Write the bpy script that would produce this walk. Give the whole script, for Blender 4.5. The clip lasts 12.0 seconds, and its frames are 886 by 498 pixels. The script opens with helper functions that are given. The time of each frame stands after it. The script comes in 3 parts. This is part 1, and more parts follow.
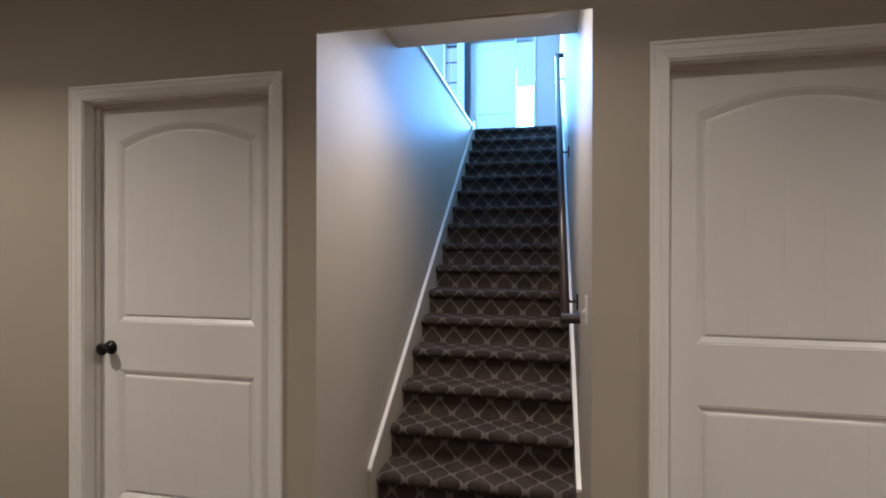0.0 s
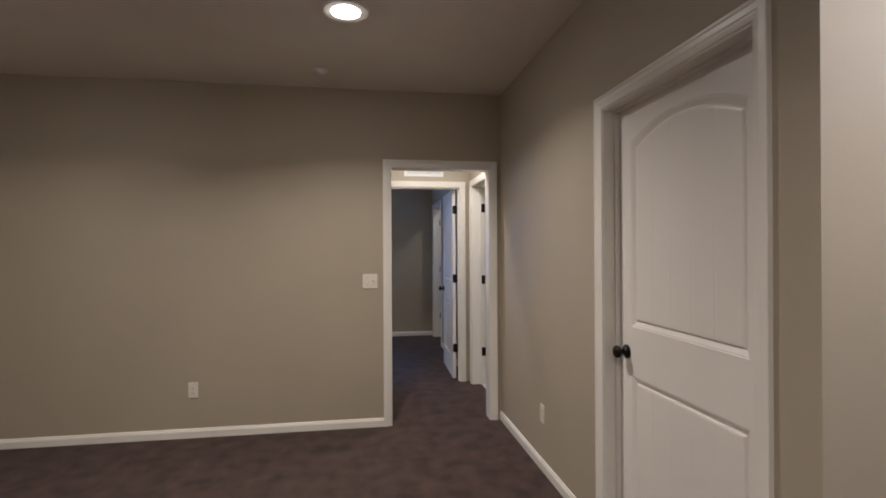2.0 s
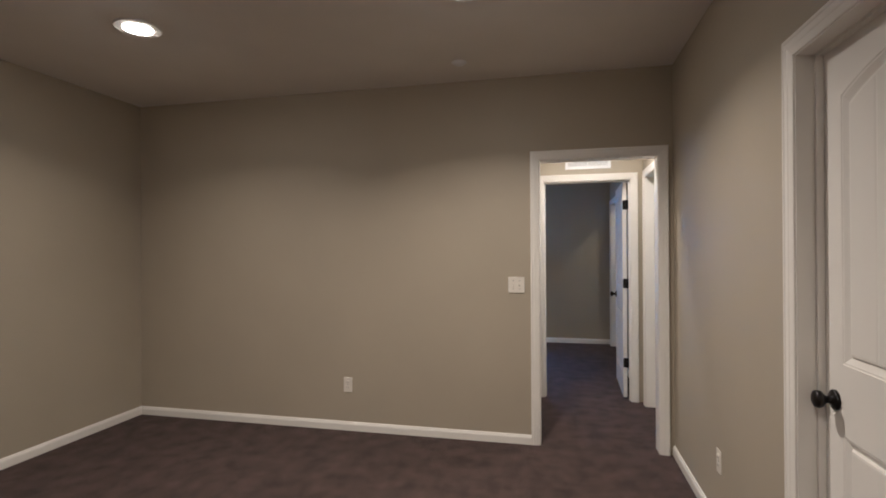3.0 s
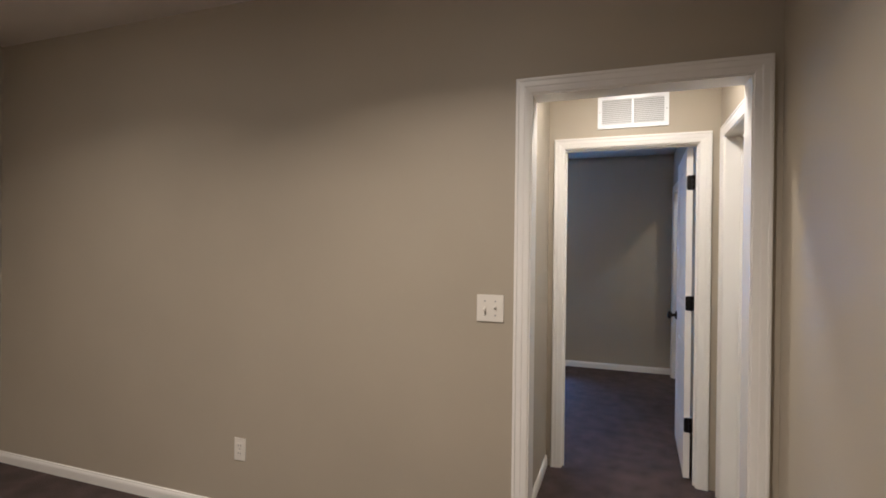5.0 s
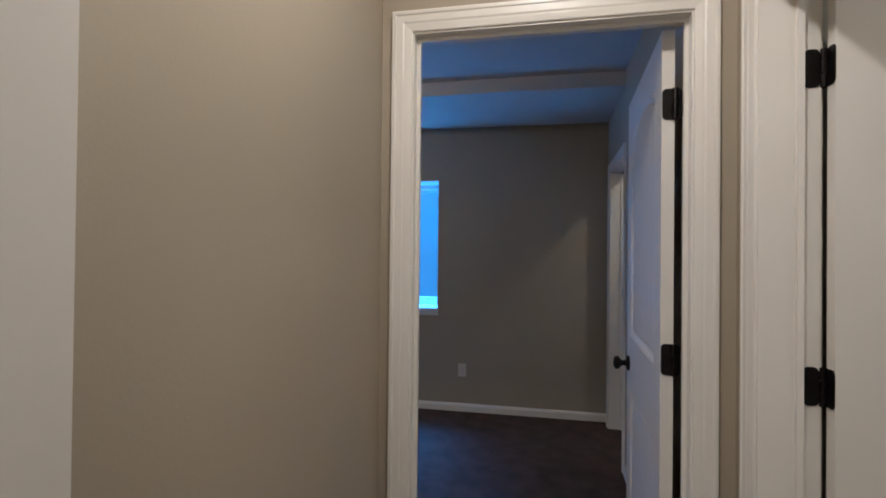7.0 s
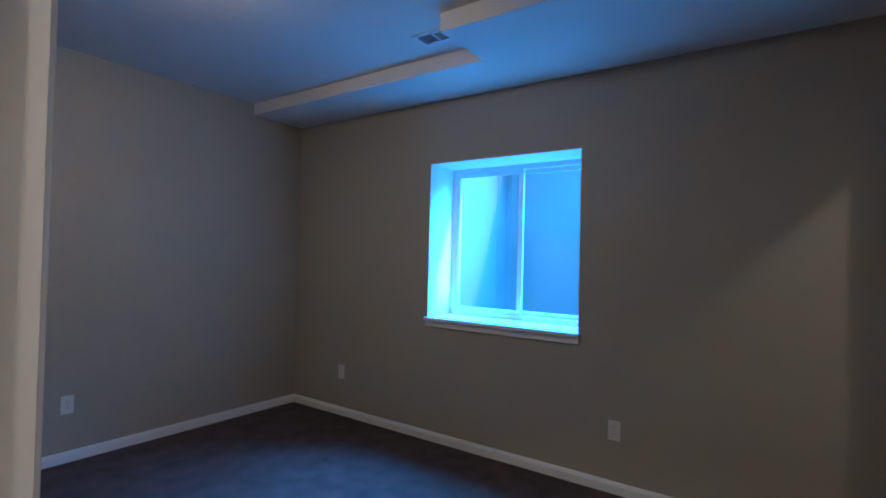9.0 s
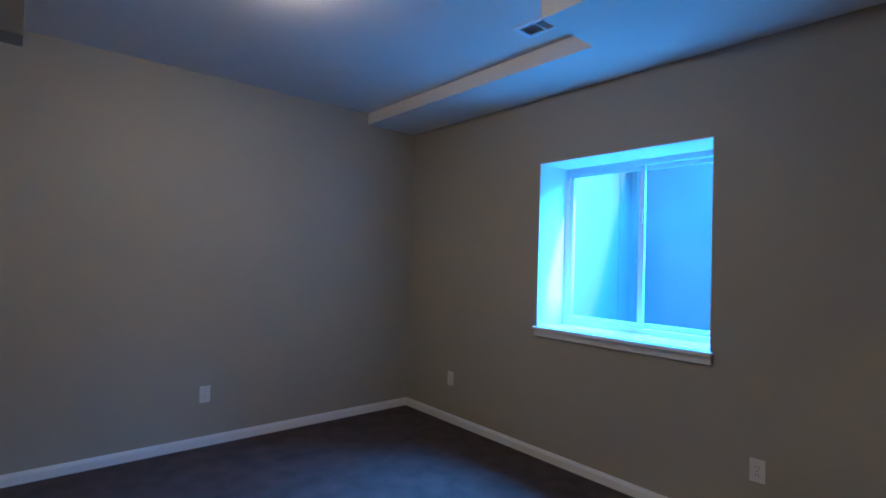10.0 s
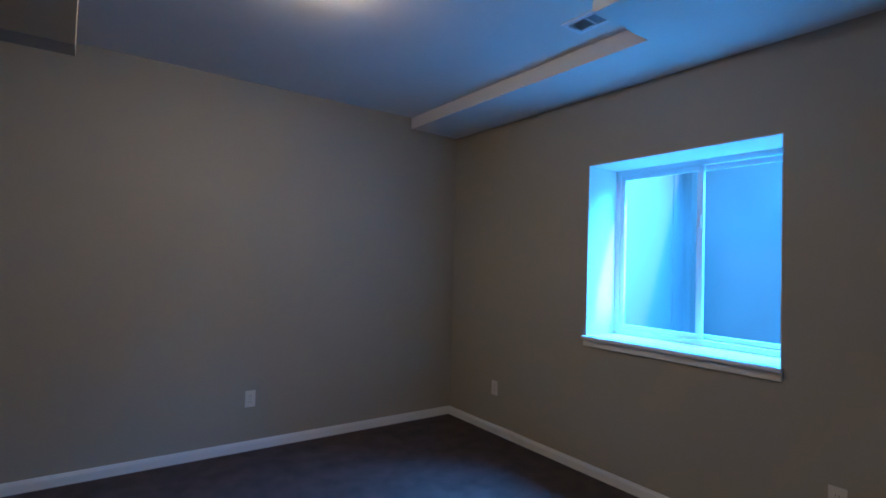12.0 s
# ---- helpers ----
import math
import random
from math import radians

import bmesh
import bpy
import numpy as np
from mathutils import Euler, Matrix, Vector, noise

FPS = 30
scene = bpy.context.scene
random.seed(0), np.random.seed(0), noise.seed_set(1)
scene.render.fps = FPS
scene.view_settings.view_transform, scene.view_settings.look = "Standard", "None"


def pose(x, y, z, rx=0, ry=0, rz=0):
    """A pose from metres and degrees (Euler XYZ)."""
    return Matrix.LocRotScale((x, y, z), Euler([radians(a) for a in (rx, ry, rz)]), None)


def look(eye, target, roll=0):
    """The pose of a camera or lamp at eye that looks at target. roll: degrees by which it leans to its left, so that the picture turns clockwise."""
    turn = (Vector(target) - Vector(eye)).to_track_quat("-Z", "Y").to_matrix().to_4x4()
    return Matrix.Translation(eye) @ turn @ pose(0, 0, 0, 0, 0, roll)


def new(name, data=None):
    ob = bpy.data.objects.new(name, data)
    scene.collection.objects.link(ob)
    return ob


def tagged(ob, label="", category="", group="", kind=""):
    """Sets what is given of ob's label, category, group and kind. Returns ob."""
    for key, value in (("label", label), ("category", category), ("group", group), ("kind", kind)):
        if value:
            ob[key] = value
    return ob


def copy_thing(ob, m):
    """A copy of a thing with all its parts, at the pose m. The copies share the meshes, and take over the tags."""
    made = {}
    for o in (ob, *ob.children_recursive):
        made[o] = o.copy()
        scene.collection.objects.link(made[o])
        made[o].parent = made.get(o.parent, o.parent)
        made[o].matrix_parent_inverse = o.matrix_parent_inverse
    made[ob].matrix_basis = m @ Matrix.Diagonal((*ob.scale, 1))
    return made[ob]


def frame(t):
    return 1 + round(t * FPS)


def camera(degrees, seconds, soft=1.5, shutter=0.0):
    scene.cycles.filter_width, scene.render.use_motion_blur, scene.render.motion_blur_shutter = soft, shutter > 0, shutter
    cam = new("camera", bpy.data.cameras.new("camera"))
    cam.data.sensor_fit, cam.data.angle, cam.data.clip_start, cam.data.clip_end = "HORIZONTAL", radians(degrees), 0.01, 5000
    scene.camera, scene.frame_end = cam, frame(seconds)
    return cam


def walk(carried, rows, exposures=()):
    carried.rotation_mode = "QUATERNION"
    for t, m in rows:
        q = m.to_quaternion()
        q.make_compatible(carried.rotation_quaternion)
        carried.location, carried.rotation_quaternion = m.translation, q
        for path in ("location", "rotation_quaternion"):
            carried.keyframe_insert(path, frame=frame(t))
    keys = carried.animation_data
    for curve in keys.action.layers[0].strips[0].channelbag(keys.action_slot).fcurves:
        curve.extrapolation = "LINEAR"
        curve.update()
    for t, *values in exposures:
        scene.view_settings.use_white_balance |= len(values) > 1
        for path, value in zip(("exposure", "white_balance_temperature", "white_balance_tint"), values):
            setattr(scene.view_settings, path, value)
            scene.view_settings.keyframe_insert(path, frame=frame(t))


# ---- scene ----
cam = camera(82.8, 12.0, soft=1.8)
PATH = [
    (0, (0.197, 0.127, 1.393), (-0.22, 2.083, 1.387), 0.1),
    (0.5, (0.276, 0.224, 1.4), (-0.792, 1.915, 1.381), -0.2),
    (1, (0.34, 0.42, 1.41), (-1.226, 1.665, 1.402), -0.6),
    (1.5, (0.384, 0.663, 1.401), (-1.459, 1.438, 1.402), -0.5),
    (2, (0.35, 0.894, 1.399), (-1.625, 1.208, 1.401), -0.3),
    (2.5, (0.217, 1.071, 1.407), (-1.781, 0.986, 1.412), -0.2),
    (3, (0.023, 1.231, 1.405), (-1.928, 0.792, 1.411), -0.3),
    (3.2, (-0.064, 1.278, 1.400), (-1.991, 0.744, 1.409), 0.0),
    (4.8, (-1.378, 1.492, 1.404), (-3.227, 0.733, 1.408), 0.6),
    (5, (-1.57, 1.477, 1.407), (-3.453, 0.805, 1.403), 0.7),
    (5.5, (-2.028, 1.468, 1.404), (-3.975, 1.011, 1.415), 0.8),
    (6, (-2.479, 1.465, 1.398), (-4.437, 1.058, 1.413), 0.8),
    (6.5, (-2.956, 1.459, 1.405), (-4.914, 1.05, 1.422), 0.8),
    (7, (-3.422, 1.523, 1.384), (-5.38, 1.114, 1.404), 0.6),
    (7.2, (-3.549, 1.541, 1.381), (-5.505, 1.124, 1.406), 0.7),
    (8.8, (-4.735, 1.655, 1.368), (-6.409, 0.560, 1.393), 1.3),
    (9, (-4.815, 1.655, 1.35), (-6.448, 0.5, 1.382), 1.4),
    (9.5, (-4.936, 1.638, 1.325), (-6.433, 0.312, 1.374), 1.5),
    (10, (-5.019, 1.662, 1.353), (-6.313, 0.138, 1.393), 1.6),
    (10.5, (-5.063, 1.691, 1.351), (-6.118, -0.008, 1.392), 1.8),
    (11, (-5.068, 1.684, 1.35), (-5.941, -0.115, 1.389), 1.9),
    (11.5, (-5.056, 1.623, 1.349), (-5.934, -0.174, 1.389), 1.8),
    (12, (-5.06, 1.584, 1.358), (-6.224, -0.042, 1.414), 1.7),
]
walk(cam, [(t, look(e, g, r)) for t, e, g, r in PATH],
     [(0, -0.32, 4300, 10), (1.5, -0.28, 4300, 10), (3, -0.02, 4300, 10), (5, 0.12, 4300, 10), (6, -0.14, 4300, 10), (7, -0.62, 4300, 10), (7.3, -0.68, 4300, 10),
      (9, -0.5, 4300, 10), (10, -0.3, 4350, 10), (11, -0.35, 4500, 10), (12, -0.48, 4500, 10)])

# ---- world, sun, large lights ----
world = bpy.data.worlds.new("sky")
scene.world = world
world.use_nodes = True
wn = world.node_tree.nodes
sky = wn.new("ShaderNodeTexSky")
sky.sky_type, sky.sun_disc = "NISHITA", False
sky.sun_elevation, sky.sun_rotation = radians(50), radians(-24)
world.node_tree.links.new(sky.outputs[0], wn["Background"].inputs[0])
wn["Background"].inputs[1].default_value = 0.25
sun = new("sun", bpy.data.lights.new("sun", "SUN"))
sun.data.energy, sun.data.angle, sun.data.color = 5.0, radians(3), (1, 0.96, 0.9)
sun.matrix_world = look((0, 0, 20), (0.45, -1.0, 18.7))
WARM = (1.0, 0.66, 0.35)


def disk_lamp(name, x, y, z, watts, radius=0.07, spread=150, color=WARM):
    d = bpy.data.lights.new(name, "AREA")
    d.shape, d.size, d.energy, d.color, d.spread = "DISK", radius * 2, watts, color, radians(spread)
    ob = new(name, d)
    ob.location = (x, y, z)
    return ob


# cans at x 0.25 and 2.85 are unseen, added as fill light
CANS = [(-2.35, 0.81), (-2.35, -1.05), (0.25, 0.81), (0.25, -1.05), (2.85, 0.81), (2.85, -1.05)]
for cx, cy in CANS:
    disk_lamp("can_lamp", cx, cy, 2.625, {(-2.35, 0.81): 33, (0.25, 0.81): 20, (2.85, 0.81): 44, (-2.35, -1.05): 15}.get((cx, cy), 16), 0.06, 138)
disk_lamp("stair_lamp", -0.1, 2.5, 2.59, 21, 0.07, 145)
disk_lamp("hall_lamp", -4.1, 1.52, 2.535, 18, 0.05, 172, (1.0, 0.69, 0.39))
disk_lamp("closet_lamp", -7.0, 2.62, 2.53, 6, 0.05, 172, (1.0, 0.72, 0.40))
disk_lamp("bath_lamp", -4.0, 3.0, 2.5, 13, 0.1, 170)


SKYLIGHT = (0.16, 0.50, 1.0)


def sky_panel(name, pos, target, w, h, watts, color=SKYLIGHT):
    d = bpy.data.lights.new(name, "AREA")
    d.shape, d.size, d.size_y, d.energy, d.color = "RECTANGLE", w, h, watts, color
    ob = new(name, d)
    ob.matrix_world = look(pos, target)


sky_panel("well_sky", (-8.97, 0.08, 2.84), (-7.2, -0.62, 0.0), 1.1, 1.35, 315)
bpy.data.lights["well_sky"].spread = radians(108)
# fill lamp added out of view to brighten the front door and upper stairs
sky_panel("upper_fill_light", (-4.15, 6.0, 4.35), (0, 6.2, 2.9), 2.6, 1.3, 700, (0.36, 0.60, 1.0))
sky_panel("sidelight_sky", (-0.21, 8.72, 3.9), (-0.21, 0, 2.6), 0.25, 1.8, 290, (0.42, 0.66, 1.0))


# ---- materials ----
def material(name, base, rough=0.6, metal=0.0, var=0.06, scale=3.0, fine=120.0, bump=0.05, dist=0.002, spec=0.5):
    m = bpy.data.materials.new(name)
    m.use_nodes = True
    nt = m.node_tree
    b = nt.nodes["Principled BSDF"]
    b.inputs["Roughness"].default_value, b.inputs["Metallic"].default_value = rough, metal
    b.inputs["Specular IOR Level"].default_value = spec
    tc = nt.nodes.new("ShaderNodeTexCoord")
    n1, n2 = nt.nodes.new("ShaderNodeTexNoise"), nt.nodes.new("ShaderNodeTexNoise")
    n1.inputs["Scale"].default_value, n2.inputs["Scale"].default_value = scale, fine
    n1.inputs["Detail"].default_value, n2.inputs["Detail"].default_value = 5, 3
    ramp = nt.nodes.new("ShaderNodeMapRange")
    ramp.inputs["From Min"].default_value, ramp.inputs["From Max"].default_value = 0.3, 0.7
    ramp.inputs["To Min"].default_value, ramp.inputs["To Max"].default_value = 1 - var, 1 + var
    mul = nt.nodes.new("ShaderNodeMix")
    mul.data_type, mul.blend_type = "RGBA", "MULTIPLY"
    mul.inputs["Factor"].default_value = 1
    mul.inputs["A"].default_value = (*base, 1)
    bp = nt.nodes.new("ShaderNodeBump")
    bp.inputs["Strength"].default_value, bp.inputs["Distance"].default_value = bump, dist
    L = nt.links.new
    L(tc.outputs["Object"], n1.inputs["Vector"]), L(tc.outputs["Object"], n2.inputs["Vector"])
    L(n1.outputs["Fac"], ramp.inputs["Value"]), L(ramp.outputs["Result"], mul.inputs["B"])
    L(mul.outputs["Result"], b.inputs["Base Color"])
    L(n2.outputs["Fac"], bp.inputs["Height"]), L(bp.outputs["Normal"], b.inputs["Normal"])
    return m


M_WALL = material("greige_wall_paint", (0.395, 0.351, 0.266), 0.55, var=0.03, scale=1.6, fine=160, bump=0.18, dist=0.002, spec=0.35)
M_CEIL = material("white_ceiling_paint", (0.74, 0.71, 0.66), 0.8, var=0.03, scale=2, fine=55, bump=0.3, dist=0.004, spec=0.2)
M_TRIM = material("white_trim_paint", (0.78, 0.755, 0.70), 0.32, var=0.02, scale=4, fine=60, bump=0.04, dist=0.001)
M_DOOR = material("white_door_paint", (0.76, 0.735, 0.685), 0.36, var=0.02, scale=3, fine=90, bump=0.06, dist=0.001)
M_PLATE = material("ivory_plastic", (0.72, 0.68, 0.60), 0.35, var=0.01, fine=50, bump=0.0)
M_BLACK = material("oil_rubbed_bronze", (0.012, 0.010, 0.010), 0.35, 0.6, var=0.2, scale=30, fine=200, bump=0.05)
M_RAIL = material("dark_stained_rail", (0.03, 0.02, 0.016), 0.3, var=0.25, scale=12, fine=90, bump=0.05)
M_VINYL = material("white_vinyl_frame", (0.78, 0.79, 0.80), 0.35, var=0.02, fine=40, bump=0.02)
M_WELL = material("pale_well_liner", (0.26, 0.265, 0.27), 0.4, var=0.12, scale=1.5, fine=20, bump=0.1, dist=0.006)
M_CONC = material("concrete", (0.36, 0.35, 0.33), 0.9, var=0.15, scale=4, fine=60, bump=0.3, dist=0.004)
M_GRAVEL = material("gravel", (0.28, 0.26, 0.24), 0.95, var=0.35, scale=40, fine=90, bump=0.8, dist=0.01)
M_GRASS = material("lawn", (0.06, 0.10, 0.03), 0.95, var=0.4, scale=6, fine=80, bump=0.8, dist=0.02)
M_TILE = material("pale_floor_tile", (0.62, 0.60, 0.56), 0.3, var=0.06, scale=6, fine=50, bump=0.03)
M_BATH = material("pale_green_wall_paint", (0.42, 0.44, 0.38), 0.55, var=0.03, fine=160, bump=0.15)
# backing grey imitates the faint shade in the gaps between slats
M_LOUVER = material("pale_grey_gap_shade", (0.46, 0.455, 0.44), 0.6, var=0.05, bump=0.02)
# near-black colour stands in for shade inside the vent and outlet slots
M_DARK = material("dark_hollow_shade", (0.02, 0.02, 0.02), 0.9, var=0.1, bump=0.0)
M_GREY = material("grey_duct_metal", (0.30, 0.30, 0.29), 0.5, 0.4, var=0.1, bump=0.02)


def carpet_material(name, base, pattern=False):
    m = material(name, base, 0.98, var=0.34, scale=7.5, fine=420, bump=0.9, dist=0.008, spec=0.1)
    nt = m.node_tree
    b = nt.nodes["Principled BSDF"]
    b.inputs["Sheen Weight"].default_value = 0.06
    b.inputs["Sheen Roughness"].default_value = 0.6
    src = b.inputs["Base Color"].links[0].from_socket
    L = nt.links.new

    def mth(op, a, c=None):
        n = nt.nodes.new("ShaderNodeMath")
        n.operation = op
        for i, v in enumerate((a, c)):
            if v is None:
                continue
            if isinstance(v, (int, float)):
                n.inputs[i].default_value = v
            else:
                L(v, n.inputs[i])
        return n.outputs[0]

    tc = nt.nodes.new("ShaderNodeTexCoord")
    grain = nt.nodes.new("ShaderNodeTexNoise")
    grain.inputs["Scale"].default_value, grain.inputs["Detail"].default_value = 150, 3
    L(tc.outputs["Object"], grain.inputs["Vector"])
    mx = nt.nodes.new("ShaderNodeMix")
    mx.data_type, mx.blend_type = "RGBA", "MULTIPLY"
    mx.inputs["Factor"].default_value = 1
    L(src, mx.inputs["A"])
    L(mth("ADD", mth("MULTIPLY", grain.outputs["Fac"], 2.2), -0.1), mx.inputs["B"])
    out = mx.outputs["Result"]
    if pattern:
        sep = nt.nodes.new("ShaderNodeSeparateXYZ")
        L(tc.outputs["UV"], sep.inputs[0])
        u, v = sep.outputs[0], sep.outputs[1]
        q = mth("MULTIPLY", v, 2 * math.pi / 0.18)
        p = mth("MULTIPLY", u, 2 * math.pi / 0.158)
        cp, cq = mth("COSINE", p), mth("COSINE", q)
        f = mth("ABSOLUTE", mth("ADD", mth("ADD", cp, cq), mth("MULTIPLY", mth("MULTIPLY", cp, mth("COSINE", mth("MULTIPLY", q, 2))), 0.13)))
        line = mth("LESS_THAN", mth("ADD", f, mth("MULTIPLY", grain.outputs["Fac"], 0.12)), 0.25)
        m2 = nt.nodes.new("ShaderNodeMix")
        m2.data_type = "RGBA"
        L(line, m2.inputs["Factor"])
        L(out, m2.inputs["A"])
        m2.inputs["B"].default_value = (0.165, 0.135, 0.105, 1)
        out = m2.outputs["Result"]
    L(out, b.inputs["Base Color"])
    return m


M_CARPET = carpet_material("taupe_carpet", (0.066, 0.043, 0.036))
M_STAIR = carpet_material("trellis_stair_carpet", (0.052, 0.038, 0.029), True)


def glow(name, color, strength):
    m = bpy.data.materials.new(name)
    m.use_nodes = True
    b = m.node_tree.nodes["Principled BSDF"]
    b.inputs["Base Color"].default_value = (0.9, 0.88, 0.84, 1)
    b.inputs["Emission Color"].default_value = (*color, 1)
    b.inputs["Emission Strength"].default_value = strength
    return m


M_LENS = glow("lit_lamp_lens", (1.0, 0.70, 0.40), 125)
M_DOME = glow("lit_dome_shade", (1.0, 0.66, 0.35), 116)
M_HALL = glow("lit_hall_shade", (1.0, 0.70, 0.40), 40)
M_GLASS = bpy.data.materials.new("window_glass")
M_GLASS.use_nodes = True
gb = M_GLASS.node_tree.nodes["Principled BSDF"]
gb.inputs["Transmission Weight"].default_value, gb.inputs["Roughness"].default_value = 1.0, 0.02
gb.inputs["IOR"].default_value, gb.inputs["Base Color"].default_value = 1.05, (0.93, 0.97, 0.97, 1)


# ---- mesh helpers ----
def box(bm, x0, x1, y0, y1, z0, z1, bevel=0.0):
    r = bmesh.ops.create_cube(bm, size=1.0)
    for v in r["verts"]:
        v.co = Vector(((x0 + x1) / 2 + v.co.x * (x1 - x0), (y0 + y1) / 2 + v.co.y * (y1 - y0), (z0 + z1) / 2 + v.co.z * (z1 - z0)))
    if bevel:
        es = list({e for v in r["verts"] for e in v.link_edges})
        bmesh.ops.bevel(bm, geom=es, offset=bevel, segments=2, affect="EDGES", profile=0.6)
    return bm


def boxes(*rows, bevel=0.0):
    bm = bmesh.new()
    for r in rows:
        box(bm, *r, bevel=bevel)
    return bm


def part(name, bm, material, parent=None, label="", smooth=False):
    me = bpy.data.meshes.new(name)
    bmesh.ops.recalc_face_normals(bm, faces=bm.faces)
    if smooth:
        for f in bm.faces:
            f.smooth = True
    bm.to_mesh(me)
    bm.free()
    me.materials.append(material)
    ob = new(name, me)
    if parent:
        ob.parent = parent
    if label:
        ob["label"] = label
    return ob


def empty(name, x=0, y=0, z=0, label="", category="", group="", kind=""):
    e = new(name)
    e.empty_display_size = 0.05
    e.location = (x, y, z)
    return tagged(e, label, category, group, kind)


def structure(name, bm, material, label, category):
    return tagged(part(name, bm, material), label, category, kind="structure")


def wall_mesh(axis, a0, a1, us, z0, z1, holes=()):
    """A wall slab between a0 and a1 on the axis, us its extent along the other one, holes (u0, u1, z0, z1) cut through."""
    U = sorted({us[0], us[1], *[h[0] for h in holes], *[h[1] for h in holes]})
    Z = sorted({z0, z1, *[h[2] for h in holes], *[h[3] for h in holes]})
    U = [u for u in U if us[0] <= u <= us[1]]
    Z = [z for z in Z if z0 <= z <= z1]

    def solid(i, j):
        if not (0 <= i < len(U) - 1 and 0 <= j < len(Z) - 1):
            return False
        u, z = (U[i] + U[i + 1]) / 2, (Z[j] + Z[j + 1]) / 2
        return not any(h[0] < u < h[1] and h[2] < z < h[3] for h in holes)

    bm = bmesh.new()
    vs = {}

    def V(a, u, z):
        k = (a, u, z)
        if k not in vs:
            vs[k] = bm.verts.new((a, u, z) if axis == "x" else (u, a, z))
        return vs[k]

    for i in range(len(U) - 1):
        for j in range(len(Z) - 1):
            if not solid(i, j):
                continue
            u0, u1, p, q = U[i], U[i + 1], Z[j], Z[j + 1]
            for a in (a0, a1):
                bm.faces.new([V(a, u0, p), V(a, u1, p), V(a, u1, q), V(a, u0, q)])
            if not solid(i - 1, j):
                bm.faces.new([V(a0, u0, p), V(a1, u0, p), V(a1, u0, q), V(a0, u0, q)])
            if not solid(i + 1, j):
                bm.faces.new([V(a0, u1, p), V(a1, u1, p), V(a1, u1, q), V(a0, u1, q)])
            if not solid(i, j - 1):
                bm.faces.new([V(a0, u0, p), V(a1, u0, p), V(a1, u1, p), V(a0, u1, p)])
            if not solid(i, j + 1):
                bm.faces.new([V(a0, u0, q), V(a1, u0, q), V(a1, u1, q), V(a0, u1, q)])
    return bm


def extrude_profile(bm, prof, A, B, out, up):
    """Sweep the profile of (out, up) offsets in a straight run from A to B."""
    A, B, out, up = Vector(A), Vector(B), Vector(out), Vector(up)
    ra = [bm.verts.new(A + out * o + up * h) for o, h in prof]
    rb = [bm.verts.new(B + out * o + up * h) for o, h in prof]
    n = len(prof)
    for i in range(n):
        bm.faces.new([ra[i], ra[(i + 1) % n], rb[(i + 1) % n], rb[i]])
    bm.faces.new(ra)
    bm.faces.new(rb[::-1])


BASE_PROF = [(0, 0), (0.013, 0), (0.013, 0.044), (0.011, 0.053), (0.007, 0.060), (0.006, 0.066), (0, 0.069)]
# casing: (in from the outer edge of the trim, thickness out of the wall)
CAS_PROF = [(0.0, 0.0), (0.0, 0.016), (0.003, 0.0175), (0.011, 0.0175), (0.014, 0.0145), (0.033, 0.0138), (0.038, 0.0115), (0.043, 0.0112),
            (0.058, 0.0085), (0.061, 0.007), (0.062, 0.0)]



def baseboard(A, B, out, name="baseboard"):
    bm = bmesh.new()
    extrude_profile(bm, BASE_PROF, A, B, out, (0, 0, 1))
    return structure(name, bm, M_TRIM, "low white painted baseboard along the wall", "baseboard")


def casing_mesh(axis, face, side, u0, u1, top):
    """Mitred three-sided casing round an opening u0..u1 whose wall face is at `face`; side is +1 or -1 along the axis."""
    W = 0.062
    bm = bmesh.new()
    path = []
    for d, t in CAS_PROF:
        k = W - d + 0.005
        path.append([(u0 - k, 0.0, t), (u0 - k, top + k, t), (u1 + k, top + k, t), (u1 + k, 0.0, t)])
    rings = []
    for pts in path:
        rings.append([bm.verts.new((face + side * t, u, z) if axis == "x" else (u, face + side * t, z)) for u, z, t in pts])
    n = len(rings)
    for i in range(n):
        for s in range(3):
            a, b = rings[i], rings[(i + 1) % n]
            bm.faces.new([a[s], a[s + 1], b[s + 1], b[s]])
    bm.faces.new([r[0] for r in rings])
    bm.faces.new([r[3] for r in rings][::-1])
    return bm


def jamb_mesh(axis, a0, a1, u0, u1, top, stop=None):
    """Jamb lining of an opening through the wall a0..a1, with a door stop strip at `stop` if given."""
    bm = bmesh.new()
    T = 0.018

    def bx(p0, p1, q0, q1, z0, z1):
        box(bm, p0, p1, q0, q1, z0, z1) if axis == "x" else box(bm, q0, q1, p0, p1, z0, z1)
    bx(a0 - 0.001, a1 + 0.001, u0 - T, u0, 0, top + T)
    bx(a0 - 0.001, a1 + 0.001, u1, u1 + T, 0, top + T)
    bx(a0 - 0.001, a1 + 0.001, u0, u1, top, top + T)
    if stop:
        s0, s1 = stop
        bx(s0, s1, u0, u0 + 0.011, 0, top - 0.011)
        bx(s0, s1, u1 - 0.011, u1, 0, top - 0.011)
        bx(s0, s1, u0, u1, top - 0.011, top)
    return bm


def doorway(name, axis, a0, a1, u0, u1, top, sides=(1, 1), stop=None, label="", category="door frame"):
    e = empty(name, label=label, category=category, kind="structure")
    part("jamb", jamb_mesh(axis, a0, a1, u0, u1, top, stop), M_TRIM, e)
    if sides[0]:
        part("casing", casing_mesh(axis, a0, -1, u0, u1, top), M_TRIM, e)
    if sides[1]:
        part("casing", casing_mesh(axis, a1, 1, u0, u1, top), M_TRIM, e)
    return e


